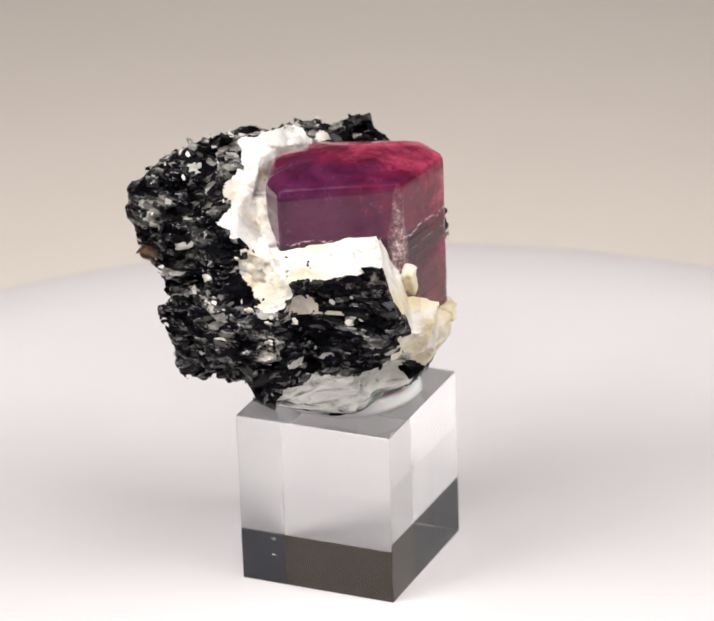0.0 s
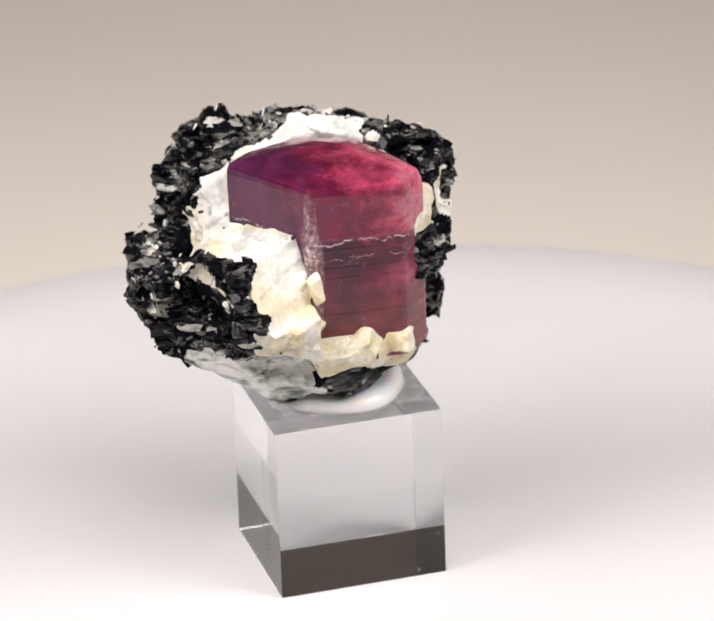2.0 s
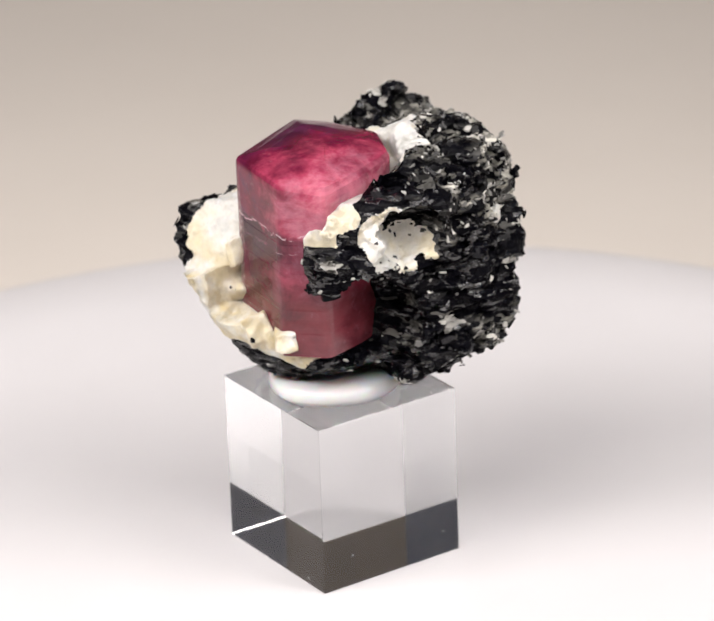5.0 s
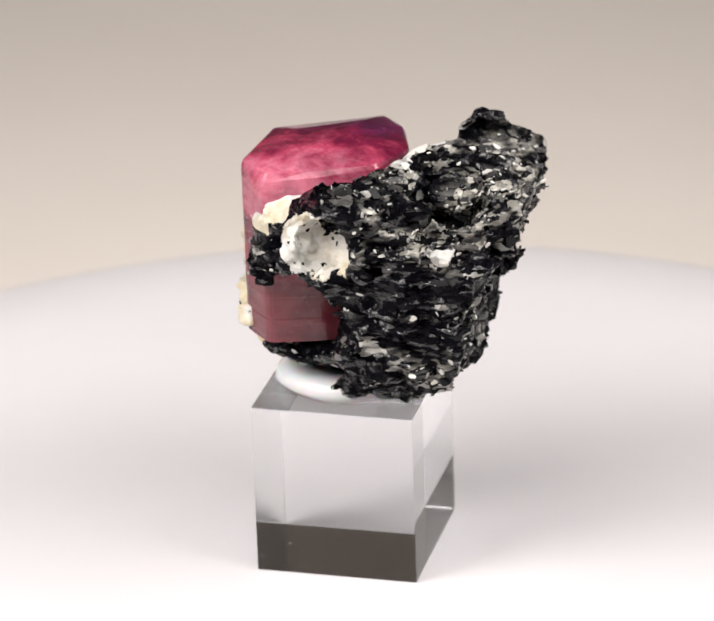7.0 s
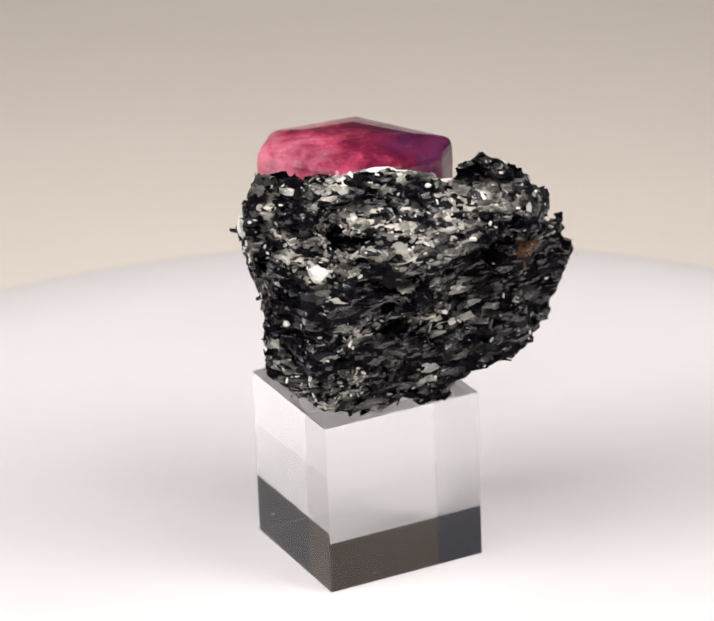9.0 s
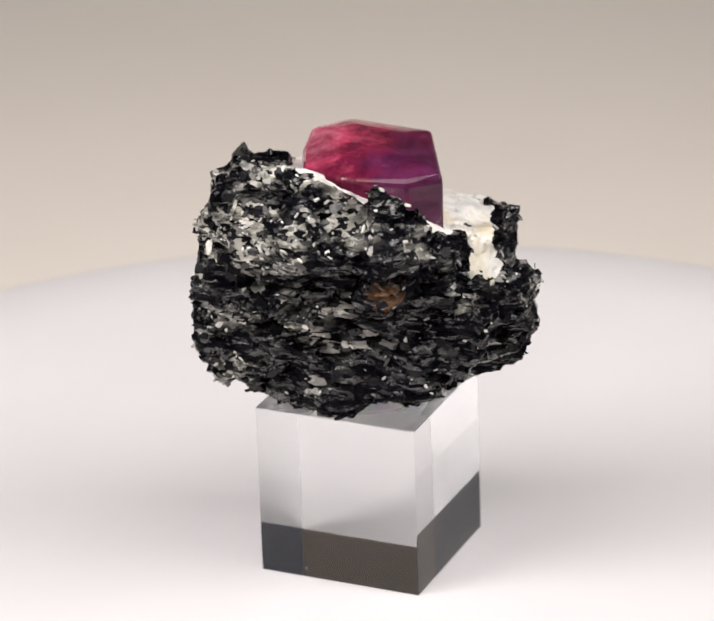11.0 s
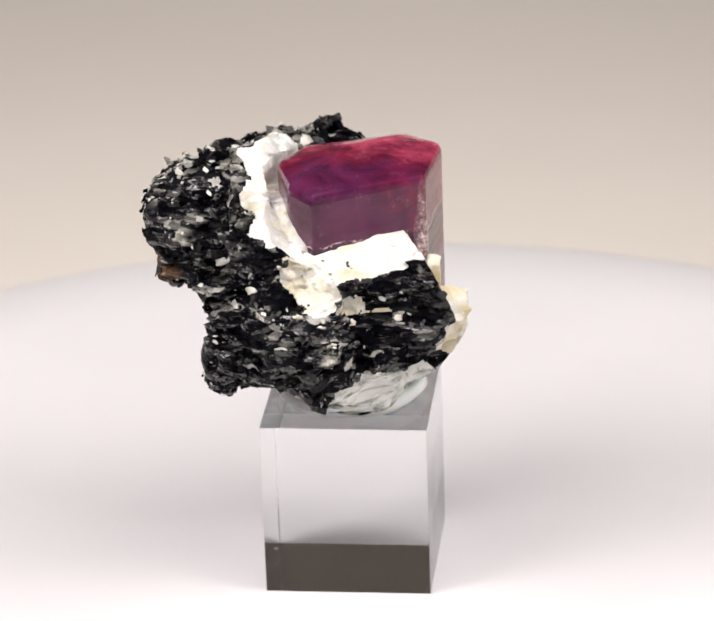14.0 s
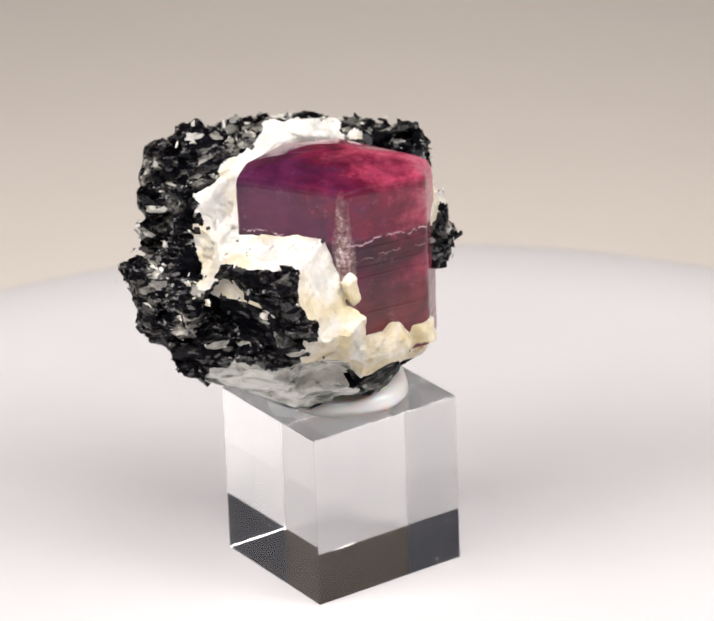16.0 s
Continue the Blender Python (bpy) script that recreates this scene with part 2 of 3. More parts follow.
def mesh_part(name, verts, faces, mat, parent=None, label="", smooth=False):
    me = bpy.data.meshes.new(name)
    me.from_pydata([tuple(v) for v in verts], [], [tuple(f) for f in faces])
    me.validate()
    if smooth:
        me.polygons.foreach_set("use_smooth", [True] * len(me.polygons))
    me.materials.append(mat)
    ob = new(name, me)
    ob.parent = parent
    return tagged(ob, label)


def lathe(profile, segments):
    """A closed turned body from (radius, z) rows that begin and end on the axis."""
    bm = bmesh.new()
    rings = []
    for r, z in profile:
        if r < 1e-9:
            rings.append([bm.verts.new((0, 0, z))])
        else:
            rings.append([bm.verts.new((r * math.cos(a), r * math.sin(a), z)) for a in (2 * math.pi * k / segments for k in range(segments))])
    for lo, hi in zip(rings, rings[1:]):
        for k in range(segments):
            j = (k + 1) % segments
            f = [lo[k % len(lo)], lo[j % len(lo)], hi[j % len(hi)], hi[k % len(hi)]]
            f = list(dict.fromkeys(f))
            if len(f) > 2:
                bm.faces.new(f)
    bmesh.ops.recalc_face_normals(bm, faces=bm.faces)
    for f in bm.faces:
        f.smooth = True
    return bm


def box(x0, x1, y0, y1, z0, z1, bevel=0.0, segments=2):
    bm = bmesh.new()
    bmesh.ops.create_cube(bm, size=1)
    for v in bm.verts:
        v.co = Vector(((x0 + x1) / 2 + v.co.x * (x1 - x0), (y0 + y1) / 2 + v.co.y * (y1 - y0), (z0 + z1) / 2 + v.co.z * (z1 - z0)))
    if bevel:
        bmesh.ops.bevel(bm, geom=list(bm.edges), offset=bevel, segments=segments, profile=0.5, affect="EDGES")
    return bm


# ---- room and backdrop ----
def inward_box(name, lo, hi, mat):
    """Four walls of a room, each with thickness, by name."""
    (x0, y0), (x1, y1), th = lo, hi, 0.1
    for tag, b in (("wall_north", (x0, x1, y1, y1 + th)), ("wall_south", (x0, x1, y0 - th, y0)),
                   ("wall_east", (x1, x1 + th, y0 - th, y1 + th)), ("wall_west", (x0 - th, x0, y0 - th, y1 + th))):
        tagged(part(tag, box(*b, -0.8, 1.7), mat if tag in ("wall_north", "wall_south") else ROOM_SIDE), "plain dim painted wall of the room", "wall", kind="structure")


inward_box("room", (-1.6, -1.6), (1.6, 1.6), ROOM)
tagged(part("floor", box(-1.7, 1.7, -1.7, 1.7, -0.9, -0.8), ROOM), "dim plain floor of the room", "floor", kind="structure")
tagged(part("ceiling", box(-1.7, 1.7, -1.7, 1.7, 1.7, 1.8), ROOM), "dim plain ceiling of the room", "ceiling", kind="structure")


TABLE_Z = -0.030


def backdrop():
    """A sheet of beige paper that lies on the table and curves up behind the turntable."""
    bm = bmesh.new()
    prof = [(-0.50, TABLE_Z), (0.36, TABLE_Z)]
    for k in range(1, 13):
        a = math.radians(65 * k / 12)
        prof.append((0.36 + 0.15 * math.sin(a), TABLE_Z + 0.15 * (1 - math.cos(a))))
    y, z = prof[-1]
    prof.append((y + 0.008, z + 0.017))
    th = 0.0006
    rows_ = [[bm.verts.new((x, y, z)) for x in (-0.45, 0.45)] for y, z in prof]
    low = [[bm.verts.new((x, y, z - th)) for x in (-0.45, 0.45)] for y, z in prof]
    for a, b in zip(rows_, rows_[1:]):
        bm.faces.new((a[0], a[1], b[1], b[0]))
    for a, b in zip(low, low[1:]):
        bm.faces.new((a[0], b[0], b[1], a[1]))
    for k in (0, 1):
        for n in range(len(prof) - 1):
            bm.faces.new((rows_[n][k], rows_[n + 1][k], low[n + 1][k], low[n][k]))
    bm.faces.new((rows_[0][0], rows_[0][1], low[0][1], low[0][0]))
    bm.faces.new((rows_[-1][0], rows_[-1][1], low[-1][1], low[-1][0]))
    bmesh.ops.recalc_face_normals(bm, faces=bm.faces)
    for f in bm.faces:
        f.smooth = True
    return tagged(part("backdrop", bm, PAPER), "plain beige backdrop sheet behind the turntable", "backdrop", kind="structure")


backdrop()
TABLE_WOOD = plain_material("dark_table", (0.12, 0.09, 0.07), (0.18, 0.14, 0.1), 0.05, 0.5)
table = new("table")
tagged(table, "plain dark table under the beige backdrop sheet", "table")
table.location = (0, 0, -0.8)
part("tabletop", box(-0.6, 0.6, -0.55, 0.8, 0.735, 0.8 + TABLE_Z - 0.0007, 0.002), TABLE_WOOD, table)
for sx, sy in ((-1, -0.5), (1, -0.5), (-1, 0.65), (1, 0.65)):
    part("leg", box(sx * 0.55 - 0.025, sx * 0.55 + 0.025, sy - 0.025, sy + 0.025, 0, 0.735, 0.002), TABLE_WOOD, table)


# ---- turntable ----
R_DISC, FALL, DROP = 0.1345, 0.030, 0.0042  # the platter's margin falls gently away
turntable = new("turntable")
tagged(turntable, "round white display turntable with a rounded edge", "turntable")
prof = [(0, -0.012), (R_DISC - 0.003, -0.012), (R_DISC - 0.0008, -0.0105), (R_DISC, -0.008), (R_DISC, -DROP - 0.0012), (R_DISC - 0.0004, -DROP - 0.0003)]
prof += [(R_DISC - FALL * k / 12, -DROP * (1 - k / 12) ** 2) for k in range(1, 13)]
prof += [(0.09, 0), (0.05, 0), (0, 0)]
part("platter", lathe(prof, 192), PLATTER, turntable)
part("base", lathe([(0, TABLE_Z), (0.085, TABLE_Z), (0.088, TABLE_Z + 0.002), (0.088, -0.0135), (0.086, -0.0125), (0, -0.0125)], 96), PLATTER, turntable, "white round motor base")

# ---- acrylic block ----
BLOCK = (0.43, -2.57, 25.0, 26.0, 27.3)  # centre x, y and sizes, in millimetres


def acrylic_block():
    cx, cy, sx, sy, sz = BLOCK
    bm = box((cx - sx / 2) * MM, (cx + sx / 2) * MM, (cy - sy / 2) * MM, (cy + sy / 2) * MM, 0.05 * MM, sz * MM, 0.05 * MM, 1)
    ob = tagged(part("acrylic_block", bm, ACRYLIC), "clear polished acrylic cube standing on the turntable", "display block")
    return ob


block = acrylic_block()
CHIP = plain_material("white_chip", (0.8, 0.8, 0.8), (0.85, 0.85, 0.85), 1.0, 0.6)
for x, y, z in ((12.96, 6.1, 1.1), (7.6, 10.46, 5.0), (-11.9, 3.0, 1.4)):
    bm = bmesh.new()
    bmesh.ops.create_icosphere(bm, subdivisions=1, radius=0.14 * MM)
    for v in bm.verts:
        v.co += Vector((x, y, z)) * MM
    part("chip", bm, CHIP, block, "tiny white chip in the acrylic")


def lathe_lump(cx, cy, z0, r, h, squash):
    bm = lathe([(0, 0), (r * 0.9, 0), (r, h * 0.35), (r * 0.96, h * 0.75), (r * 0.8, h), (0, h)], 64)
    for v in bm.verts:
        a = math.atan2(v.co.y, v.co.x)
        w = 1 + 0.04 * math.sin(2 * a + 1) + 0.02 * math.sin(5 * a)
        v.co.x, v.co.y = v.co.x * w, v.co.y * w * squash
        v.co += Vector((cx, cy, z0))
    return bm


putty = tagged(part("mounting_putty", lathe_lump(0.5 * MM, -2.5 * MM, 27.32 * MM, 11.0 * MM, 3.6 * MM, 0.96), PUTTY),
               "glossy white pad of mounting putty on the acrylic cube", "putty")


# ---- specimen ----
def lattice_noise(P, size, seed):
    """Smooth noise from -1 to 1 with a feature size in millimetres."""
    n = 32
    L = np.random.RandomState(seed).uniform(-1, 1, (n, n, n)).astype(np.float32)
    Q = P / size
    I = np.floor(Q).astype(np.int64)
    F = (Q - I).astype(np.float32)
    F = F * F * (3 - 2 * F)
    I %= n
    J = (I + 1) % n
    out = 0
    for a in (0, 1):
        for b in (0, 1):
            for c in (0, 1):
                w = (F[..., 0] if a else 1 - F[..., 0]) * (F[..., 1] if b else 1 - F[..., 1]) * (F[..., 2] if c else 1 - F[..., 2])
                out = out + w * L[(J if a else I)[..., 0], (J if b else I)[..., 1], (J if c else I)[..., 2]]
    return out


# outline of the corundum prism, seen from above
PRISM = np.array([(-2.6, -17.3), (13.2, -9.0), (14.6, 4.7), (9.8, 9.7), (2.4, 7.7), (-6.4, 3.5), (-9.3, -4.3), (-6.6, -13.2)])
PRISM_TOP, PRISM_FOOT = 65.3, 38.0


def prism_distance(X, Y):
    """Signed distance in plan from the prism's outline (inside is negative)."""
    d = np.full(X.shape, 1e9)
    inside = np.full(X.shape, True)
    for (ax, ay), (bx, by) in zip(PRISM, np.roll(PRISM, -1, 0)):
        ex, ey = bx - ax, by - ay
        h = np.clip(((X - ax) * ex + (Y - ay) * ey) / (ex * ex + ey * ey), 0, 1)
        d = np.minimum(d, np.hypot(X - ax - h * ex, Y - ay - h * ey))
        inside &= (X - ax) * ey - (Y - ay) * ex < 0
    return np.where(inside, -d, d)


# lumps of the matrix: centre and half sizes, from the foot upwards
FOOT_LUMPS = [(-4.5, -1.0, 31.4, 2.0, 2.2, 7.0), (-8.2, 3.5, 32.1, 4.9, 6.2, 7.3), (7.3, -4.8, 36.2, 16.3, 8.0, 6.0), (-17.3, -10.0, 37.0, 2.0, 6.8, 8.4),
               (7.8, 3.4, 37.6, 8.6, 4.0, 2.0), (2.2, -11.3, 38.0, 9.2, 18.6, 8.9), (3.3, 6.5, 38.8, 6.2, 3.7, 2.0), (-10.7, 3.3, 39.0, 9.6, 19.6, 9.5)]
MAIN_LUMPS = [(-16.9, -15.7, 41.3, 2.0, 20.0, 2.7), (15.9, -11.0, 43.6, 8.6, 2.0, 6.7), (-18.8, 4.4, 44.1, 2.0, 19.9, 2.0), (4.3, 9.0, 45.3, 2.9, 2.0, 4.7),
               (-6.1, -18.9, 45.8, 12.9, 20.0, 8.0), (-10.8, 9.8, 47.6, 15.8, 7.8, 13.5), (0.0, -16.4, 48.6, 20.0, 11.1, 12.5), (9.4, 8.2, 51.2, 3.2, 2.0, 4.4),
               (-14.3, -4.7, 53.6, 13.0, 17.7, 10.0), (-15.4, -23.2, 54.7, 2.0, 2.0, 3.4)]
CROWN_LUMPS = [(-3.3, 11.0, 56.4, 17.3, 7.0, 8.6), (-24.9, -10.3, 57.8, 2.0, 20.0, 2.7), (-20.4, -16.9, 60.5, 5.5, 7.6, 6.7), (-17.8, 2.0, 60.7, 10.7, 10.0, 7.5),
               (-26.1, -8.5, 60.9, 4.1, 20.0, 2.0), (-5.6, 16.3, 61.4, 6.6, 2.0, 3.0), (-18.2, -12.7, 63.0, 2.0, 12.1, 2.6), (-8.2, 7.5, 64.3, 2.6, 2.0, 2.0),
               (-18.0, -14.0, 66.0, 3.2, 3.2, 3.0), (-3.2, 14.2, 64.0, 2.4, 2.4, 2.4)]
# the rock is chipped flat all round: the distance of each break from its middle, spread evenly from the top down
BREAK_MIDDLE = (-4.0, -4.0, 47.0)
BREAKS = [20.1, 21.9, 19.2, 25.9, 24.9, 21.5, 26.7, 23.2, 23.8, 25.6, 20.2, 29.4, 26.4, 25.1, 27.9, 22.5, 26.6, 25.7, 25.0, 28.7, 22.9, 25.5, 26.3, 21.0, 27.3, 24.3, 26.4, 25.0, 20.3, 28.2, 25.7, 24.6, 25.1, 20.1, 25.3, 23.2, 21.2, 27.4, 24.4, 24.7, 19.8, 20.1, 26.1, 24.9, 22.7, 23.3, 22.2, 22.1, 20.4, 20.9, 22.7, 23.7, 21.6, 20.0, 19.5, 21.0, 21.1, 20.1, 18.1, 19.7]


# chunks that cling to the crystal: feldspar grains, then the schist arm
GRAINS = [(14.2, -8.6, 50.0, 1.2, 1.2, 2.4), (14.2, -9.8, 44.2, 1.5, 1.7, 2.6), (14.2, -3.0, 39.6, 2.6, 4.4, 2.4), (13.4, 3.6, 40.4, 1.8, 3.0, 2.0),
          (12.0, -10.0, 50.8, 1.1, 1.1, 3.2),
          (8.8, 9.9, 52.0, 3.0, 3.0, 4.4), (8.8, 9.6, 58.2, 1.4, 1.6, 2.2)]
# knobs that stand out of the crown
KNOBS = [(-15.0, -24.0, 58.2, 4.0, 3.8, 4.4), (-18.6, -14.2, 64.6, 3.6, 3.4, 3.4), (-20.6, -10.8, 63.4, 3.0, 3.6, 2.6), (-3.4, 14.0, 63.8, 2.2, 2.2, 2.4), (-25.6, -13.5, 54.0, 3.0, 3.6, 3.4)]


# hollows broken out of the rock, and bosses that stand on it
HOLLOWS = [(-21.3, -24.8, 43.2, 5.2, 10.0, 10.0), (-14.9, -27.0, 61.7, 7.1, 6.4, 9.0), (-27.4, -11.7, 51.8, 6.1, 10.0, 7.1), (-21.4, 16.1, 61.3, 6.6, 5.4, 9.4), (-21.8, -12.0, 43.4, 3.4, 10.0, 8.7),
           (-18.0, 6.7, 64.0, 6.5, 7.1, 7.3), (-23.8, -9.6, 66.2, 8.6, 5.3, 4.7), (11.5, -24.9, 48.5, 10.0, 3.9, 8.2), (-3.2, -28.9, 55.0, 8.0, 7.8, 6.7), (-0.9, 17.4, 56.9, 5.1, 7.0, 4.9),
           (4.1, 13.5, 42.8, 8.1, 9.7, 8.2), (-24.4, 7.5, 40.2, 3.8, 5.7, 9.8), (-1.0, 11.6, 65.8, 3.2, 3.4, 4.7), (16.8, -15.8, 36.5, 8.8, 7.4, 5.0), 
           (5.1, -28.1, 44.6, 2.9, 5.6, 6.2), (-11.8, -32.0, 43.2, 3.2, 5.0, 4.0)]
BOSSES = [(-18.4, 5.8, 62.4, 3.3, 3.7, 2.5), (-3.8, 10.9, 32.7, 2.8, 2.6, 2.1), (-17.1, 12.4, 36.0, 2.1, 2.3, 2.8),
          (-22.9, -15.3, 53.5, 3.1, 3.4, 2.9), (-18.9, 13.5, 42.1, 2.0, 2.3, 6.5), (-17.2, -22.5, 58.2, 3.0, 2.8, 2.9), (-16.7, -17.9, 40.0, 3.1, 4.2, 4.8), (-24.0, -16.9, 60.6, 3.5, 3.1, 3.8),
          (-10.4, 6.3, 63.8, 2.8, 5.7, 2.1)]


def step_noise(P, size, seed):
    """A random height for each block of a grid of that size: cleavage steps."""
    I = np.floor(P / np.array(size)).astype(np.int64) % 32
    return np.random.RandomState(seed).uniform(-1, 1, (32, 32, 32))[I[..., 0], I[..., 1], I[..., 2]]


def facets(P, seed):
    """Each grain of a loose packing leans its own way: the broken faces of mica books."""
    I = np.floor(P).astype(np.int64)
    rs = np.random.RandomState(seed)
    table, lean = rs.uniform(0, 1, (4096, 3)), rs.uniform(-1, 1, (4096, 4))
    best, out = np.full(P.shape[0], 1e9), np.zeros(P.shape[0])
    for a, b, c in itertools.product((-1, 0, 1), repeat=3):
        J = I + np.array((a, b, c))
        h = (J[:, 0] * 73 + J[:, 1] * 179 + J[:, 2] * 283 + J[:, 0] * J[:, 1] * 7 + J[:, 1] * J[:, 2] * 11) % 4096
        D = P - J - table[h]
        d = (D * D).sum(1)
        near = d < best
        best = np.where(near, d, best)
        out = np.where(near, (D * lean[h, :3]).sum(1) + 0.55 * lean[h, 3], out)
    return out


CLEAVE = np.array(Euler((0.5, 0.35, 0.6)).to_matrix())
LAYERS = np.array(Euler((0.10, -0.18, 0.4)).to_matrix())


def matrix_field(P):
    """Signed distance of the matrix rock, in millimetres, with its rough relief."""
    total = 0
    for cx, cy, cz, rx, ry, rz in FOOT_LUMPS + MAIN_LUMPS + CROWN_LUMPS:
        rho = np.sqrt(((P[..., 0] - cx) / rx) ** 2 + ((P[..., 1] - cy) / ry) ** 2 + ((P[..., 2] - cz) / rz) ** 2)
        total = total + np.exp(-np.clip((rho - 1) * min(rx, ry, rz), -20, 30) / 1.1)
    s = -1.1 * np.log(total + 1e-20)
    for k, distance in enumerate(BREAKS):
        up, turn = 1 - (2 * k + 1) / len(BREAKS), math.pi * (1 + 5 ** 0.5) * (k + 0.5)
        side = math.sqrt(1 - up * up)
        away = (P - np.array(BREAK_MIDDLE)) @ np.array((math.cos(turn) * side, math.sin(turn) * side, up))
        s = np.maximum(s, away - distance)
    S = P * np.array((1, 1, 1.7))
    X, Y, Z = P[..., 0], P[..., 1], P[..., 2]
    dp = prism_distance(X, Y)
    rough = np.clip((dp - 6) / 4, 0.15, 1)
    s = s + 0.3 + 1.1 * lattice_noise(P, 6.0, 1) + rough * (2.1 * np.abs(lattice_noise(P, 4.2, 4)) - 0.75 + 0.9 * np.abs(lattice_noise(S, 2.4, 2)) - 0.15 + 0.25 * lattice_noise(S, 1.2, 3))
    close = (np.abs(s) < 3.2) & (dp > 5)
    s[close] += rough[close] * (0.44 * facets((P @ LAYERS)[close] / np.array((2.7, 2.4, 1.8)), 15) + 0.25 * facets((P @ LAYERS)[close] / np.array((1.3, 1.2, 0.8)), 16))
    # the prism's two broad faces and its head stand free
    free_head = np.minimum(2.0 - dp, Z - 61.5)
    free_front = np.minimum.reduce([X - 12.2, Z - 42.0, 6.5 - Y + 0 * X, Y + 9.5])
    # shelves of feldspar fall away from the two faces that meet at the first corner
    along, out = (X + 2.4) * 0.879 + (Y + 17.2) * 0.477, (X + 2.4) * 0.477 - (Y + 17.2) * 0.879
    free_side = np.minimum.reduce([Z - 56.2 - 0.10 * along + 0.30 * out + 2.4 * np.clip(along - 14.2, 0, 4.0), out + 1, along + 1.5, 25 - along])
    along, out = -(X + 2.4) * 0.405 + (Y + 17.2) * 0.914, -(X + 2.4) * 0.914 - (Y + 17.2) * 0.405
    free_flank = np.minimum.reduce([Z - 56.4 - 0.62 * np.clip(along, 0, 20) - 0.9 * np.clip(out - 3.5, 0, 9), out + 1, along + 7, 15 - along])
    free_heel = np.minimum.reduce([3.5 - dp, 48.5 - Z, Z - 42.0, X - 3, Y - 3])
    ragged = 0.5 * lattice_noise(P, 3.2, 8) + 0.3 * step_noise(P @ CLEAVE, (3.0, 2.6, 2.0), 7)
    s = s + np.where(dp < 8.5, 0.3 * step_noise(P @ CLEAVE, (4.2, 3.2, 2.4), 6), 0)
    free_head, free_side, free_flank, free_heel = free_head + 0.6 * ragged, free_side + ragged, free_flank + ragged, free_heel + ragged
    for cut in (free_head, free_front, free_heel, free_side, free_flank):
        s = np.maximum(s, cut)
    for n, (cx, cy, cz, rx, ry, rz) in enumerate(GRAINS + KNOBS):
        D = P - np.array((cx, cy, cz))
        ball = np.sqrt((D[..., 0] / rx) ** 2 + (D[..., 1] / ry) ** 2 + (D[..., 2] / rz) ** 2)
        Q = D @ np.array(Euler((0.3 + n, 0.5 * n, 0.9 * n)).to_matrix()) / np.array((rx, ry, rz))
        blocky = np.abs(Q).max(-1) * 1.15
        rho = 0.85 * blocky + 0.15 * ball if n < 5 else 0.35 * blocky + 0.65 * ball
        lump = (rho - 1) * min(rx, ry, rz) + (0.4 if n < 4 else 0.5) * lattice_noise(P, 1.7, 9)
        rim = np.abs(lump) < (2.5 if n >= 5 else 0)
        lump[rim] += 0.4 * facets((P @ LAYERS)[rim] / np.array((2.4, 2.0, 1.4)), 15) + 0.15 * facets((P @ LAYERS)[rim] / np.array((1.2, 1.0, 0.6)), 16)
        s = np.minimum(s, lump)
    near = np.abs(s) < 4
    grit = np.zeros(s.shape)
    grit[near] = 0.3 * facets((P @ LAYERS)[near] / np.array((2.3, 2.0, 1.7)), 15) + 0.15 * facets((P @ LAYERS)[near] / np.array((1.1, 1.0, 0.85)), 16)
    grit[near] += 0.45 * lattice_noise(P[near], 1.8, 27) + 0.6 * lattice_noise(P[near], 4.0, 28)
    for spots, sign in ((HOLLOWS, -1), (BOSSES, 1)):
        for cx, cy, cz, rx, ry, rz in spots:
            away = (np.sqrt(((X - cx) / rx) ** 2 + ((Y - cy) / ry) ** 2 + ((Z - cz) / rz) ** 2) - 1) * min(rx, ry, rz)
            s = np.maximum(s, grit - away) if sign < 0 else np.minimum(s, away + grit)
    return np.maximum(s, 28.0 - Z)


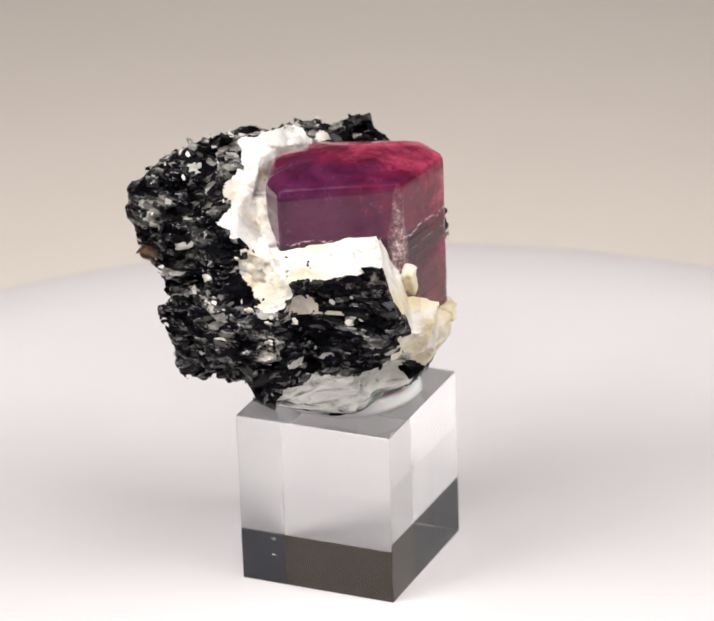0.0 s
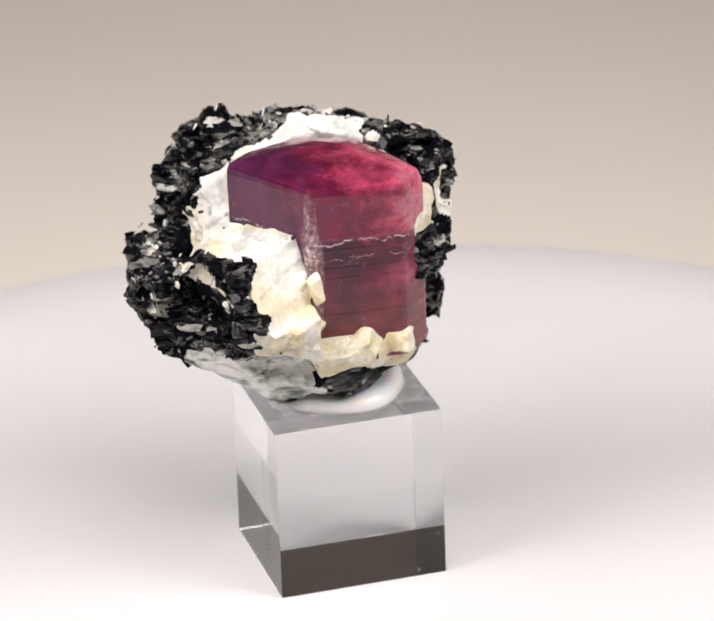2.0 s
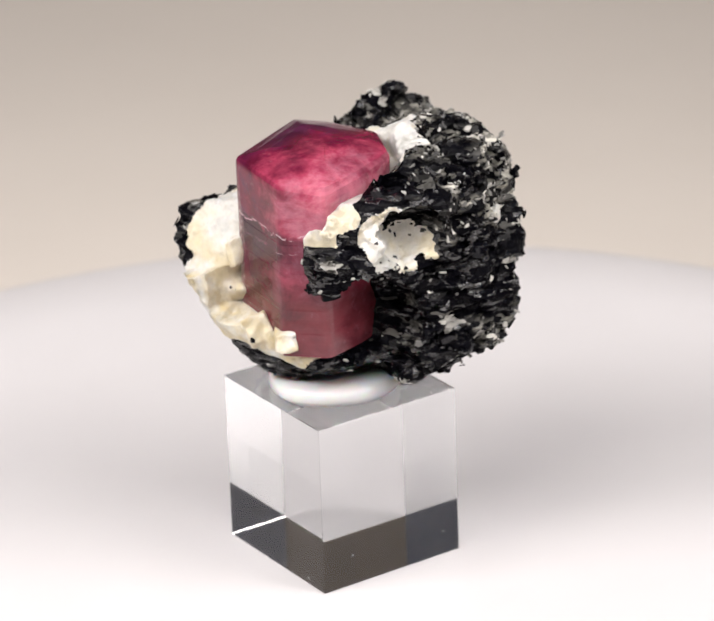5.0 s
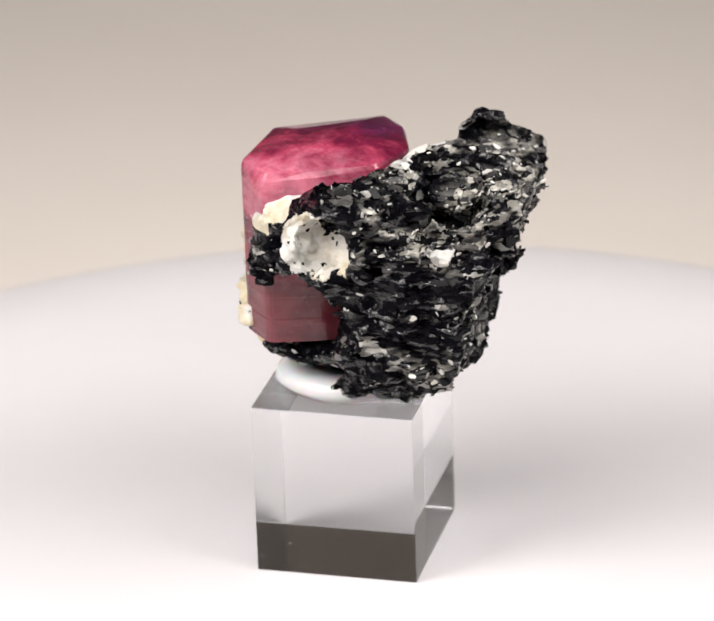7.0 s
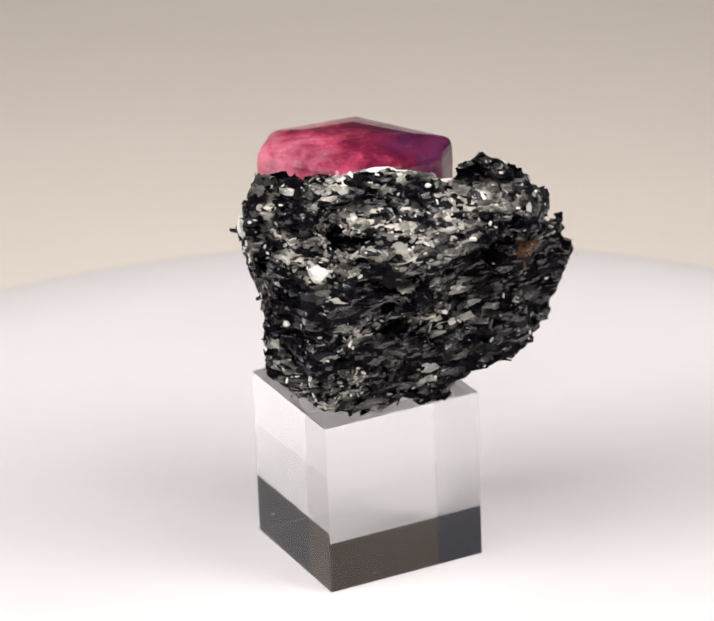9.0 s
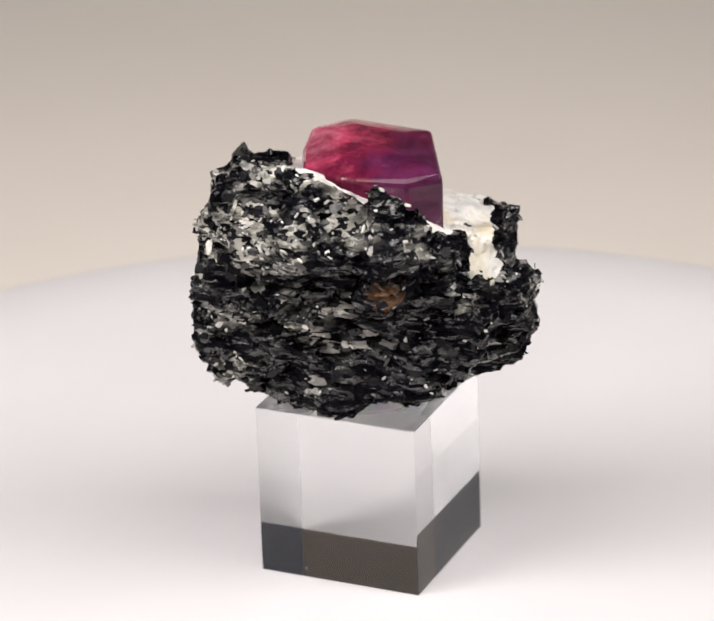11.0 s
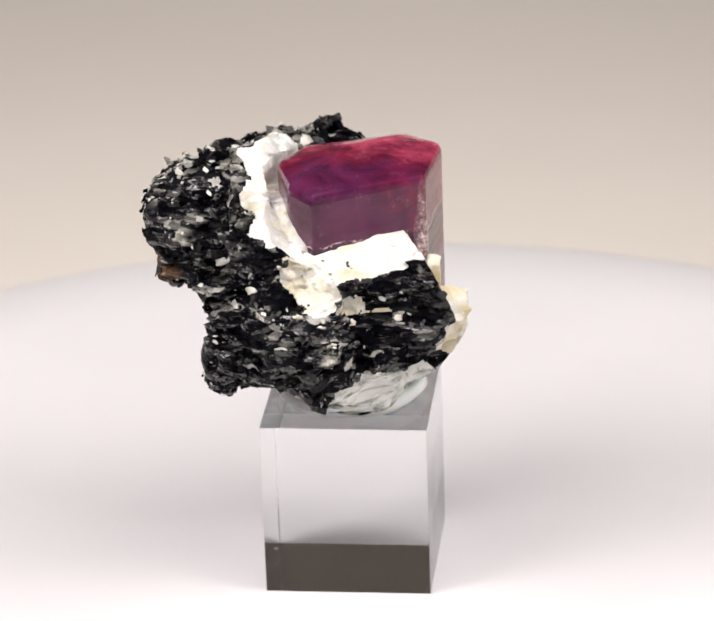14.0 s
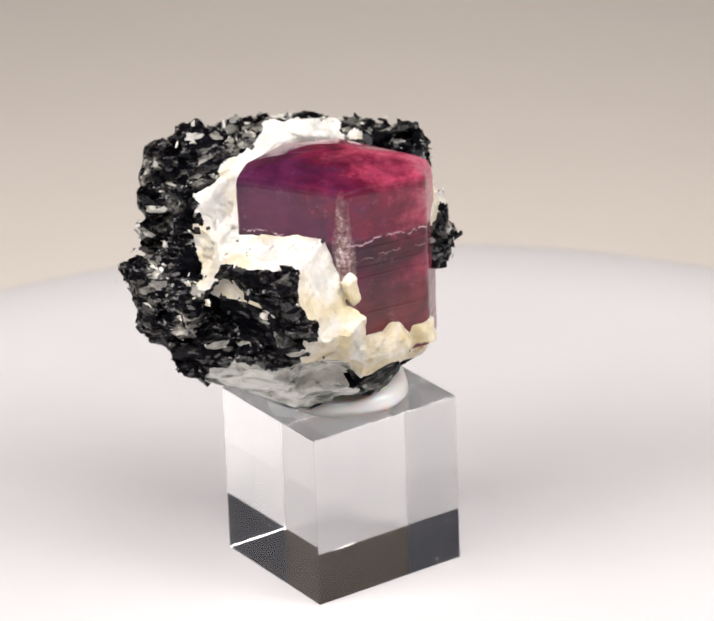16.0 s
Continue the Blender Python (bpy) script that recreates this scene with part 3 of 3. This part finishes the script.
def surface_net(lo, hi, step, field):
    """A quad mesh of the surface field = 0 on a grid of that step."""
    ax = [np.arange(a, b + step, step) for a, b in zip(lo, hi)]
    G = np.stack(np.meshgrid(*ax, indexing="ij"), -1)
    s = np.empty(G.shape[:3])
    for k in range(G.shape[0]):
        s[k] = field(G[k])
    neg = s < 0
    n = [d - 1 for d in s.shape]
    corners = [(a, b, c) for a in (0, 1) for b in (0, 1) for c in (0, 1)]
    cut = lambda A, o: A[o[0]:o[0] + n[0], o[1]:o[1] + n[1], o[2]:o[2] + n[2]]
    count = sum(cut(neg, o).astype(int) for o in corners)
    cells = np.argwhere((count > 0) & (count < 8))
    index = np.full(n, -1)
    index[tuple(cells.T)] = np.arange(len(cells))
    acc, num = np.zeros((len(cells), 3)), np.zeros(len(cells))
    for p in corners:
        for q in corners:
            if sum(q) != sum(p) + 1 or any(b < a for a, b in zip(p, q)):
                continue
            sp, sq = s[tuple((cells + p).T)], s[tuple((cells + q).T)]
            hit = (sp < 0) != (sq < 0)
            t = np.where(hit, sp / np.where(hit, sp - sq, 1), 0)
            acc += np.where(hit[:, None], np.array(p) + t[:, None] * (np.array(q) - np.array(p)), 0)
            num += hit
    verts = np.array(lo) + step * (cells + acc / num[:, None])
    faces = []
    for axis in range(3):
        e = np.eye(3, dtype=int)[axis]
        u, v = np.eye(3, dtype=int)[(axis + 1) % 3], np.eye(3, dtype=int)[(axis + 2) % 3]
        a = neg[:neg.shape[0] - e[0], :neg.shape[1] - e[1], :neg.shape[2] - e[2]]
        b = neg[e[0]:, e[1]:, e[2]:]
        edges = np.argwhere(a != b)
        edges = edges[(edges[:, (axis + 1) % 3] > 0) & (edges[:, (axis + 2) % 3] > 0)]
        edges = edges[np.all(edges < np.array(n), 1)]
        quad = np.stack([index[tuple((edges - u - v).T)], index[tuple((edges - v).T)], index[tuple(edges.T)], index[tuple((edges - u).T)]], 1)
        flip = ~a[tuple(edges.T)]
        quad[flip] = quad[flip][:, ::-1]
        faces.append(quad)
    return verts, np.concatenate(faces)


def is_feldspar(C):
    """Where the mantle of feldspar shows between the crystal and the schist."""
    X, Y, Z = C[:, 0], C[:, 1], C[:, 2]
    dp = prism_distance(X, Y) + 1.6 * lattice_noise(C, 3.0, 11) + 0.8 * lattice_noise(C, 1.2, 12)
    a = np.degrees(np.arctan2(Y + 4, X - 2)) % 360
    rim = (dp < np.where(a > 255, 8.0, 6.0)) & (Z > 49) & (a > 195) & (a < 345)
    front = (X > 2) & (dp < 9.0) & (Z < 62) & ((a > 312) | (a < 66)) & (Z + 4 * lattice_noise(C, 4.5, 17) > 36.5)
    back_rim = (dp < 2.2) & (Z > 58) | (dp < 5.0) & (Z > 56) & (a > 138) & (a < 222)
    arm = np.linalg.norm((C - (0.8, 14.6, 55.6)) * (0.8, 0.9, 0.9), axis=1) + 1.8 * lattice_noise(C, 2.2, 13) < 4.6
    arm &= lattice_noise(C, 0.8, 18) < 0.62
    foot = np.linalg.norm((C - (6.5, -17.0, 35.0)) * (0.62, 0.7, 1.25), axis=1) + 2.2 * lattice_noise(C, 3.0, 14) < 7.5
    block = np.linalg.norm(C - (9.2, 10.8, 51.5), axis=1) < 6.2
    return (rim | front | back_rim | arm) & ~(block & (Z < 56)) & ~foot, foot


# centre and radius of the patches that are salted with pale grains, and of those of pure black mica
SALTED = [(-23.3, 4.2, 63.8, 5), (-20.3, 9.8, 61.5, 4.5), (-8.6, 16.6, 63, 2.5), (-18.6, 14.6, 60.3, 3), (-25.8, -4.5, 63.5, 4), (-11, 7, 66, 4), (-22.9, 8.8, 46.2, 3),
          (-27, -5, 51.8, 4.5), (-19.5, 8.9, 36.5, 4), (-22, -9, 65.5, 4), (-25, -14, 63, 2.5), (-14.5, -0.8, 66.8, 4), (-21.5, -20.5, 61.5, 2.5), (-14.6, -23.8, 51, 2.5),
          (-2.5, -27.4, 53.4, 2.5), (1.7, -30.4, 46.4, 2), (-16, -7, 65, 3.5), (-15.7, 15.8, 37.3, 3.5), (-27, 2, 60.3, 3), (-10, -27, 50.5, 2.2), (-5, 18.6, 56.3, 2.5),
          (-19, 10, 58, 5), (-22, 3, 59, 5), (-14, 14, 59, 4), (-24, -4, 58, 4), (-23, -6, 48, 4.5), (-23, -9, 44, 3.5), (-14, -16, 58, 4), (-20, -14, 60, 4)]
BLACK = [(-15.6, -15.9, 62.4, 4), (-10, -31.8, 50, 4), (12, -24, 52.5, 5), (6, -27, 48, 4), (-17.5, 16.2, 56, 3), (-23.8, 11.5, 54, 4), (-25.6, -14.7, 60, 3.5),
         (-19, -21, 48, 6), (-19, -6, 38, 6), (-12, 16.6, 42, 6), (-27, -11, 58, 4), (-6, -31, 47, 4), (-23.6, 9, 49, 3.5), (-7, 16.5, 46, 5)]


def patches(C, spots):
    """How deep within the nearest of those patches, ragged along the layers: 0 outside, 1 well inside."""
    ragged = 0.75 * lattice_noise(C @ LAYERS * np.array((0.35, 0.35, 1.5)), 2.2, 21) + 0.35 * lattice_noise(C, 4.0, 22) + 0.3 * lattice_noise(C @ LAYERS * np.array((0.5, 0.5, 2.0)), 1.0, 26)
    near = np.full(len(C), 9.0)
    for x, y, z, r in spots:
        near = np.minimum(near, np.linalg.norm((C - (x, y, z)) * (1, 1, 1.25), axis=1) / r)
    return np.clip(1.1 * (1.35 + ragged - near), 0, 1)


specimen = new("mineral_specimen")
tagged(specimen, "mineral specimen of purple-red crystal in white feldspar and black mica schist", "mineral specimen")
STEP = 0.32
verts, quads = surface_net((-34, -38, 27), (24, 25, 72), STEP, matrix_field)
centres = verts[quads].mean(1)
white, grey = is_feldspar(centres)
pale = white | grey


def split(keep):
    used, inverse = np.unique(quads[keep], return_inverse=True)
    return verts[used] * MM, inverse.reshape(-1, 4)


matrix = mesh_part("schist_matrix", *split(~pale), SCHIST, specimen, "black glittering mica schist matrix")
# the share of pale minerals in the schist, for its material
own = np.unique(quads[~pale])
matrix.data.attributes.new("pale_share", "FLOAT", "POINT").data.foreach_set("value", patches(verts[own], SALTED).astype(np.float32))
mantle = mesh_part("feldspar_mantle", *split(white), FELDSPAR, specimen, "creamy white granular feldspar round the crystal")

mesh_part("quartz_patch", *split(grey), QUARTZ, specimen, "grey-white cloudy quartz patch with dark streaks")


def crystal():
    """A stout prism with rounded edges, a low domed head and cross striations towards its foot."""
    rnd = random.Random(5)
    n = len(PRISM)
    outline = []  # each corner rounded by four points
    for k in range(n):
        c, a, b = Vector(PRISM[k]), Vector(PRISM[k - 1]), Vector(PRISM[(k + 1) % n])
        r = 0.5 if k in (0, 1) else 1.0
        p, q = c + (a - c).normalized() * r, c + (b - c).normalized() * r
        outline += [p.lerp(c, f).lerp(c.lerp(q, f), f) for f in (0, 0.33, 0.67, 1)]
    mid = sum(outline, Vector((0, 0))) / len(outline)
    levels = []  # height and inset
    z = PRISM_FOOT
    while z < 57.2:
        step = rnd.uniform(0.25, 1.1)
        levels += [(z, rnd.choice((0.0, 0.01, 0.02, 0.025)))]
        z += step
        levels += [(z - 0.08, levels[-1][1] + rnd.uniform(-0.012, 0.012))]
    levels += [(57.6, 0.0), (60.0, 0.03), (61.6, 0.0)]
    # how far and how deep each corner of the head is worn: crisp on two sides, broadly bevelled towards the back
    worn = ((0.9, 1.7), (0.55, 1.1), (0.9, 1.8), (1.8, 3.0), (1.7, 2.4), (1.0, 1.5), (0.5, 0.8), (1.2, 1.6))
    bm = bmesh.new()
    rings = []

    def add_ring(height_of, inset_of):
        ring = []
        for k, p in enumerate(outline):
            e = p - (p - mid).normalized() * inset_of(k // 4)
            z = height_of(k // 4)
            wob = 0.05 * noise.noise(Vector((p.x, p.y, z)) * 0.5)
            ring.append(bm.verts.new(((e.x + wob) * MM, (e.y + wob) * MM, z * MM)))
        rings.append(ring)

    for z, inset in levels:
        add_ring(lambda c: z, lambda c: inset)
    for u in (0.0, 0.3, 0.62, 1.0):
        q = u * math.pi / 2
        add_ring(lambda c: 65.4 - worn[c][1] * (1 - math.sin(q)), lambda c: worn[c][0] * (1 - math.cos(q)))
    for rise, inset in ((0.5, 2.4), (1.0, 5.0), (1.3, 8.5)):
        add_ring(lambda c: 65.4 + rise, lambda c: worn[c][0] * 0.6 + inset)
    m = len(outline)
    for lo, hi in zip(rings, rings[1:]):
        for k in range(m):
            bm.faces.new((lo[k], lo[(k + 1) % m], hi[(k + 1) % m], hi[k]))
    bm.faces.new(rings[0][::-1])
    bm.faces.new(rings[-1])
    bmesh.ops.recalc_face_normals(bm, faces=bm.faces)
    return part("corundum_crystal", bm, CORUNDUM, specimen, "translucent purple-red six-sided corundum crystal")


crystal()


def flakes(name, count, mat, label, size, tilt, weight, seed, slim=(0.2, 0.5), thick=0.2, sink=0.22, bend=0.22):
    """Ragged plates and stubby grains that lie in the schist along its layers."""
    rs = np.random.RandomState(seed)
    q = quads[~pale]
    A, B, D = verts[q[:, 0]], verts[q[:, 1]], verts[q[:, 3]]
    N = np.cross(B - A, D - A)
    area = np.linalg.norm(N, axis=1) + 1e-9
    N = N / area[:, None]
    C = verts[q].mean(1)
    w = area * weight(C, N)
    pick = rs.choice(len(q), count, p=w / w.sum())
    P, N = C[pick] + rs.normal(0, 0.2, (count, 3)), N[pick]
    lean = np.stack([lattice_noise(C[pick], 3.5, 41 + k) for k in range(3)], 1)  # neighbours lean alike
    P = P - sink * N
    N = N + bend * lean + rs.normal(0, tilt, (count, 3))
    N /= np.linalg.norm(N, axis=1)[:, None]
    # long axis: level along the layers, with a gentle dip
    layer = np.array((0.12, 0.08, 1.0)) + rs.normal(0, 0.55, (count, 3))
    U = np.cross(layer, N)
    U /= np.linalg.norm(U, axis=1)[:, None] + 1e-9
    V = np.cross(N, U)
    L = size * np.clip(rs.lognormal(0, 0.4, count), 0.4, 1.9)
    Wd = L * rs.uniform(*slim, count)
    T = np.clip(thick * L, 0.1, 0.9)
    shape = np.array([(-1, -0.15), (-0.55, -0.9), (0.75, -1), (1, -0.1), (0.5, 0.7), (-0.8, 1)])
    vs, fs = [], []
    jit = 1 + rs.uniform(-0.4, 0.3, (count, 6, 2))
    for layer_n in (-1, 1):
        pts = P[:, None] + U[:, None] * (0.5 * L[:, None] * shape[:, 0] * jit[..., 0])[..., None] + V[:, None] * (0.5 * Wd[:, None] * shape[:, 1] * jit[..., 1])[..., None]
        vs.append(pts + N[:, None] * (T * (0.5 * layer_n + 0.1))[:, None, None])
    allv = np.concatenate(vs, 1).reshape(-1, 3) * MM
    for k in range(count):
        o = 12 * k
        fs.append(tuple(o + 6 + i for i in range(6)))
        fs.append(tuple(o + 5 - i for i in range(6)))
        fs += [(o + i, o + (i + 1) % 6, o + 6 + (i + 1) % 6, o + 6 + i) for i in range(6)]
    ob = mesh_part(name, allv, fs, mat, matrix, label)
    return tagged(ob, kind="stuff")


def zone(C):
    """Where the schist is flaky (1) and where it is smooth black mica (0)."""
    return np.clip(0.4 + 1.6 * lattice_noise(C, 6.5, 23) + 0.6 * lattice_noise(C, 2.5, 24) - 0.8 * patches(C, BLACK), 0, 1)


def even(C, N):
    return 0.05 + zone(C)


def smooth(C, N):
    return 1.1 - zone(C)


def salty(C, N):
    return 0.022 + 0.05 * zone(C) ** 2 + 1.1 * patches(C, SALTED) ** 2


def greyish(C, N):
    return 0.01 + 0.15 * zone(C) ** 2 + 0.7 * patches(C, SALTED)


flakes("mica_grain_crust", 160, MICA, "glossy black stubby mica grains", 1.7, 0.15, even, 33, (0.5, 0.85), 0.4, 0.7)
flakes("mica_plate_crust", 450, SHINY_MICA, "broad shining black mica plates", 1.3, 0.2, smooth, 34, (0.45, 0.8), 0.10, 0.15)
flakes("mica_crust", 260, MICA, "glossy black mica plates", 1.4, 0.15, even, 31, (0.3, 0.6), 0.14, 0.3)
flakes("grey_mica_crust", 320, GREY_MICA, "dull grey mica plates", 1.2, 0.2, greyish, 35, (0.3, 0.7), 0.14, 0.2)
flakes("pale_grain_glint_crust", 1500, PALE_GLINT_MICA, "small pale grey and white mineral plates, some painted as glints", 0.72, 0.2, salty, 32, (0.3, 0.75), 0.2, 0.12)


def white_grain(x, y, z, size, seed):
    """One bright grain of feldspar set in the schist."""
    rnd = random.Random(seed)
    x, y, z = verts[own][np.linalg.norm(verts[own] - (x, y, z), axis=1).argmin()]  # seated in the rock's surface
    bm = bmesh.new()
    bmesh.ops.create_icosphere(bm, subdivisions=2, radius=1)
    out = Vector((x + 4, y + 4, 0.3 * (z - 47))).normalized()
    turn = out.to_track_quat("Z", "Y").to_matrix()
    for v in bm.verts:
        c = v.co * (1 + 0.6 * noise.noise(v.co * 1.9 + Vector((seed, 0, 0))))
        v.co = (turn @ Vector((c.x * size * 0.5, c.y * size * rnd.uniform(0.30, 0.36), c.z * size * 0.2)) + Vector((x, y, z))) * MM
    return part("white_grain", bm, FELDSPAR, specimen, "bright white grain in the black schist")


for n, (x, y, z, size) in enumerate([(4.4, -25.6, 49.9, 1.5), (10.4, -22.9, 48.2, 1.6), (-18.4, 13.2, 55.2, 4.0), (-10.9, -24.9, 53.6, 1.8),
                                      (-1.0, -26.0, 47.0, 1.2), (-21.0, 5.0, 62.0, 1.6), (-24.0, -2.0, 47.0, 1.3), (-4.0, -26.5, 50.5, 1.4)]):
    white_grain(x, y, z, size, n)


# ---- movement ----
TURNS = [(0.0, -24.58), (0.5, -37.01), (1.0, -49.44), (1.5, -61.87), (2.0, -74.30), (2.5, -86.34), (3.0, -98.38), (3.5, -110.42), (4.0, -122.45), (4.5, -134.55), (5.0, -146.64), (5.5, -158.74), (6.0, -170.83), (6.5, -182.93), (7.0, -195.18), (7.5, -207.44), (8.0, -219.70), (8.5, -231.74), (9.0, -243.79), (9.5, -256.28), (10.0, -269.08), (10.5, -281.88), (11.0, -294.67), (11.5, -307.18), (12.0, -319.24), (12.5, -331.30), (13.0, -343.20), (13.5, -355.09), (14.0, -366.99), (14.5, -379.33), (15.0, -391.67), (15.5, -404.01), (16.0, -416.36)]


def motions():
    rows = [(t, pose(0, 0, 0, 0, 0, a)) for t, a in TURNS]
    for thing in (turntable, block, putty, specimen):
        walk(thing, rows)


motions()
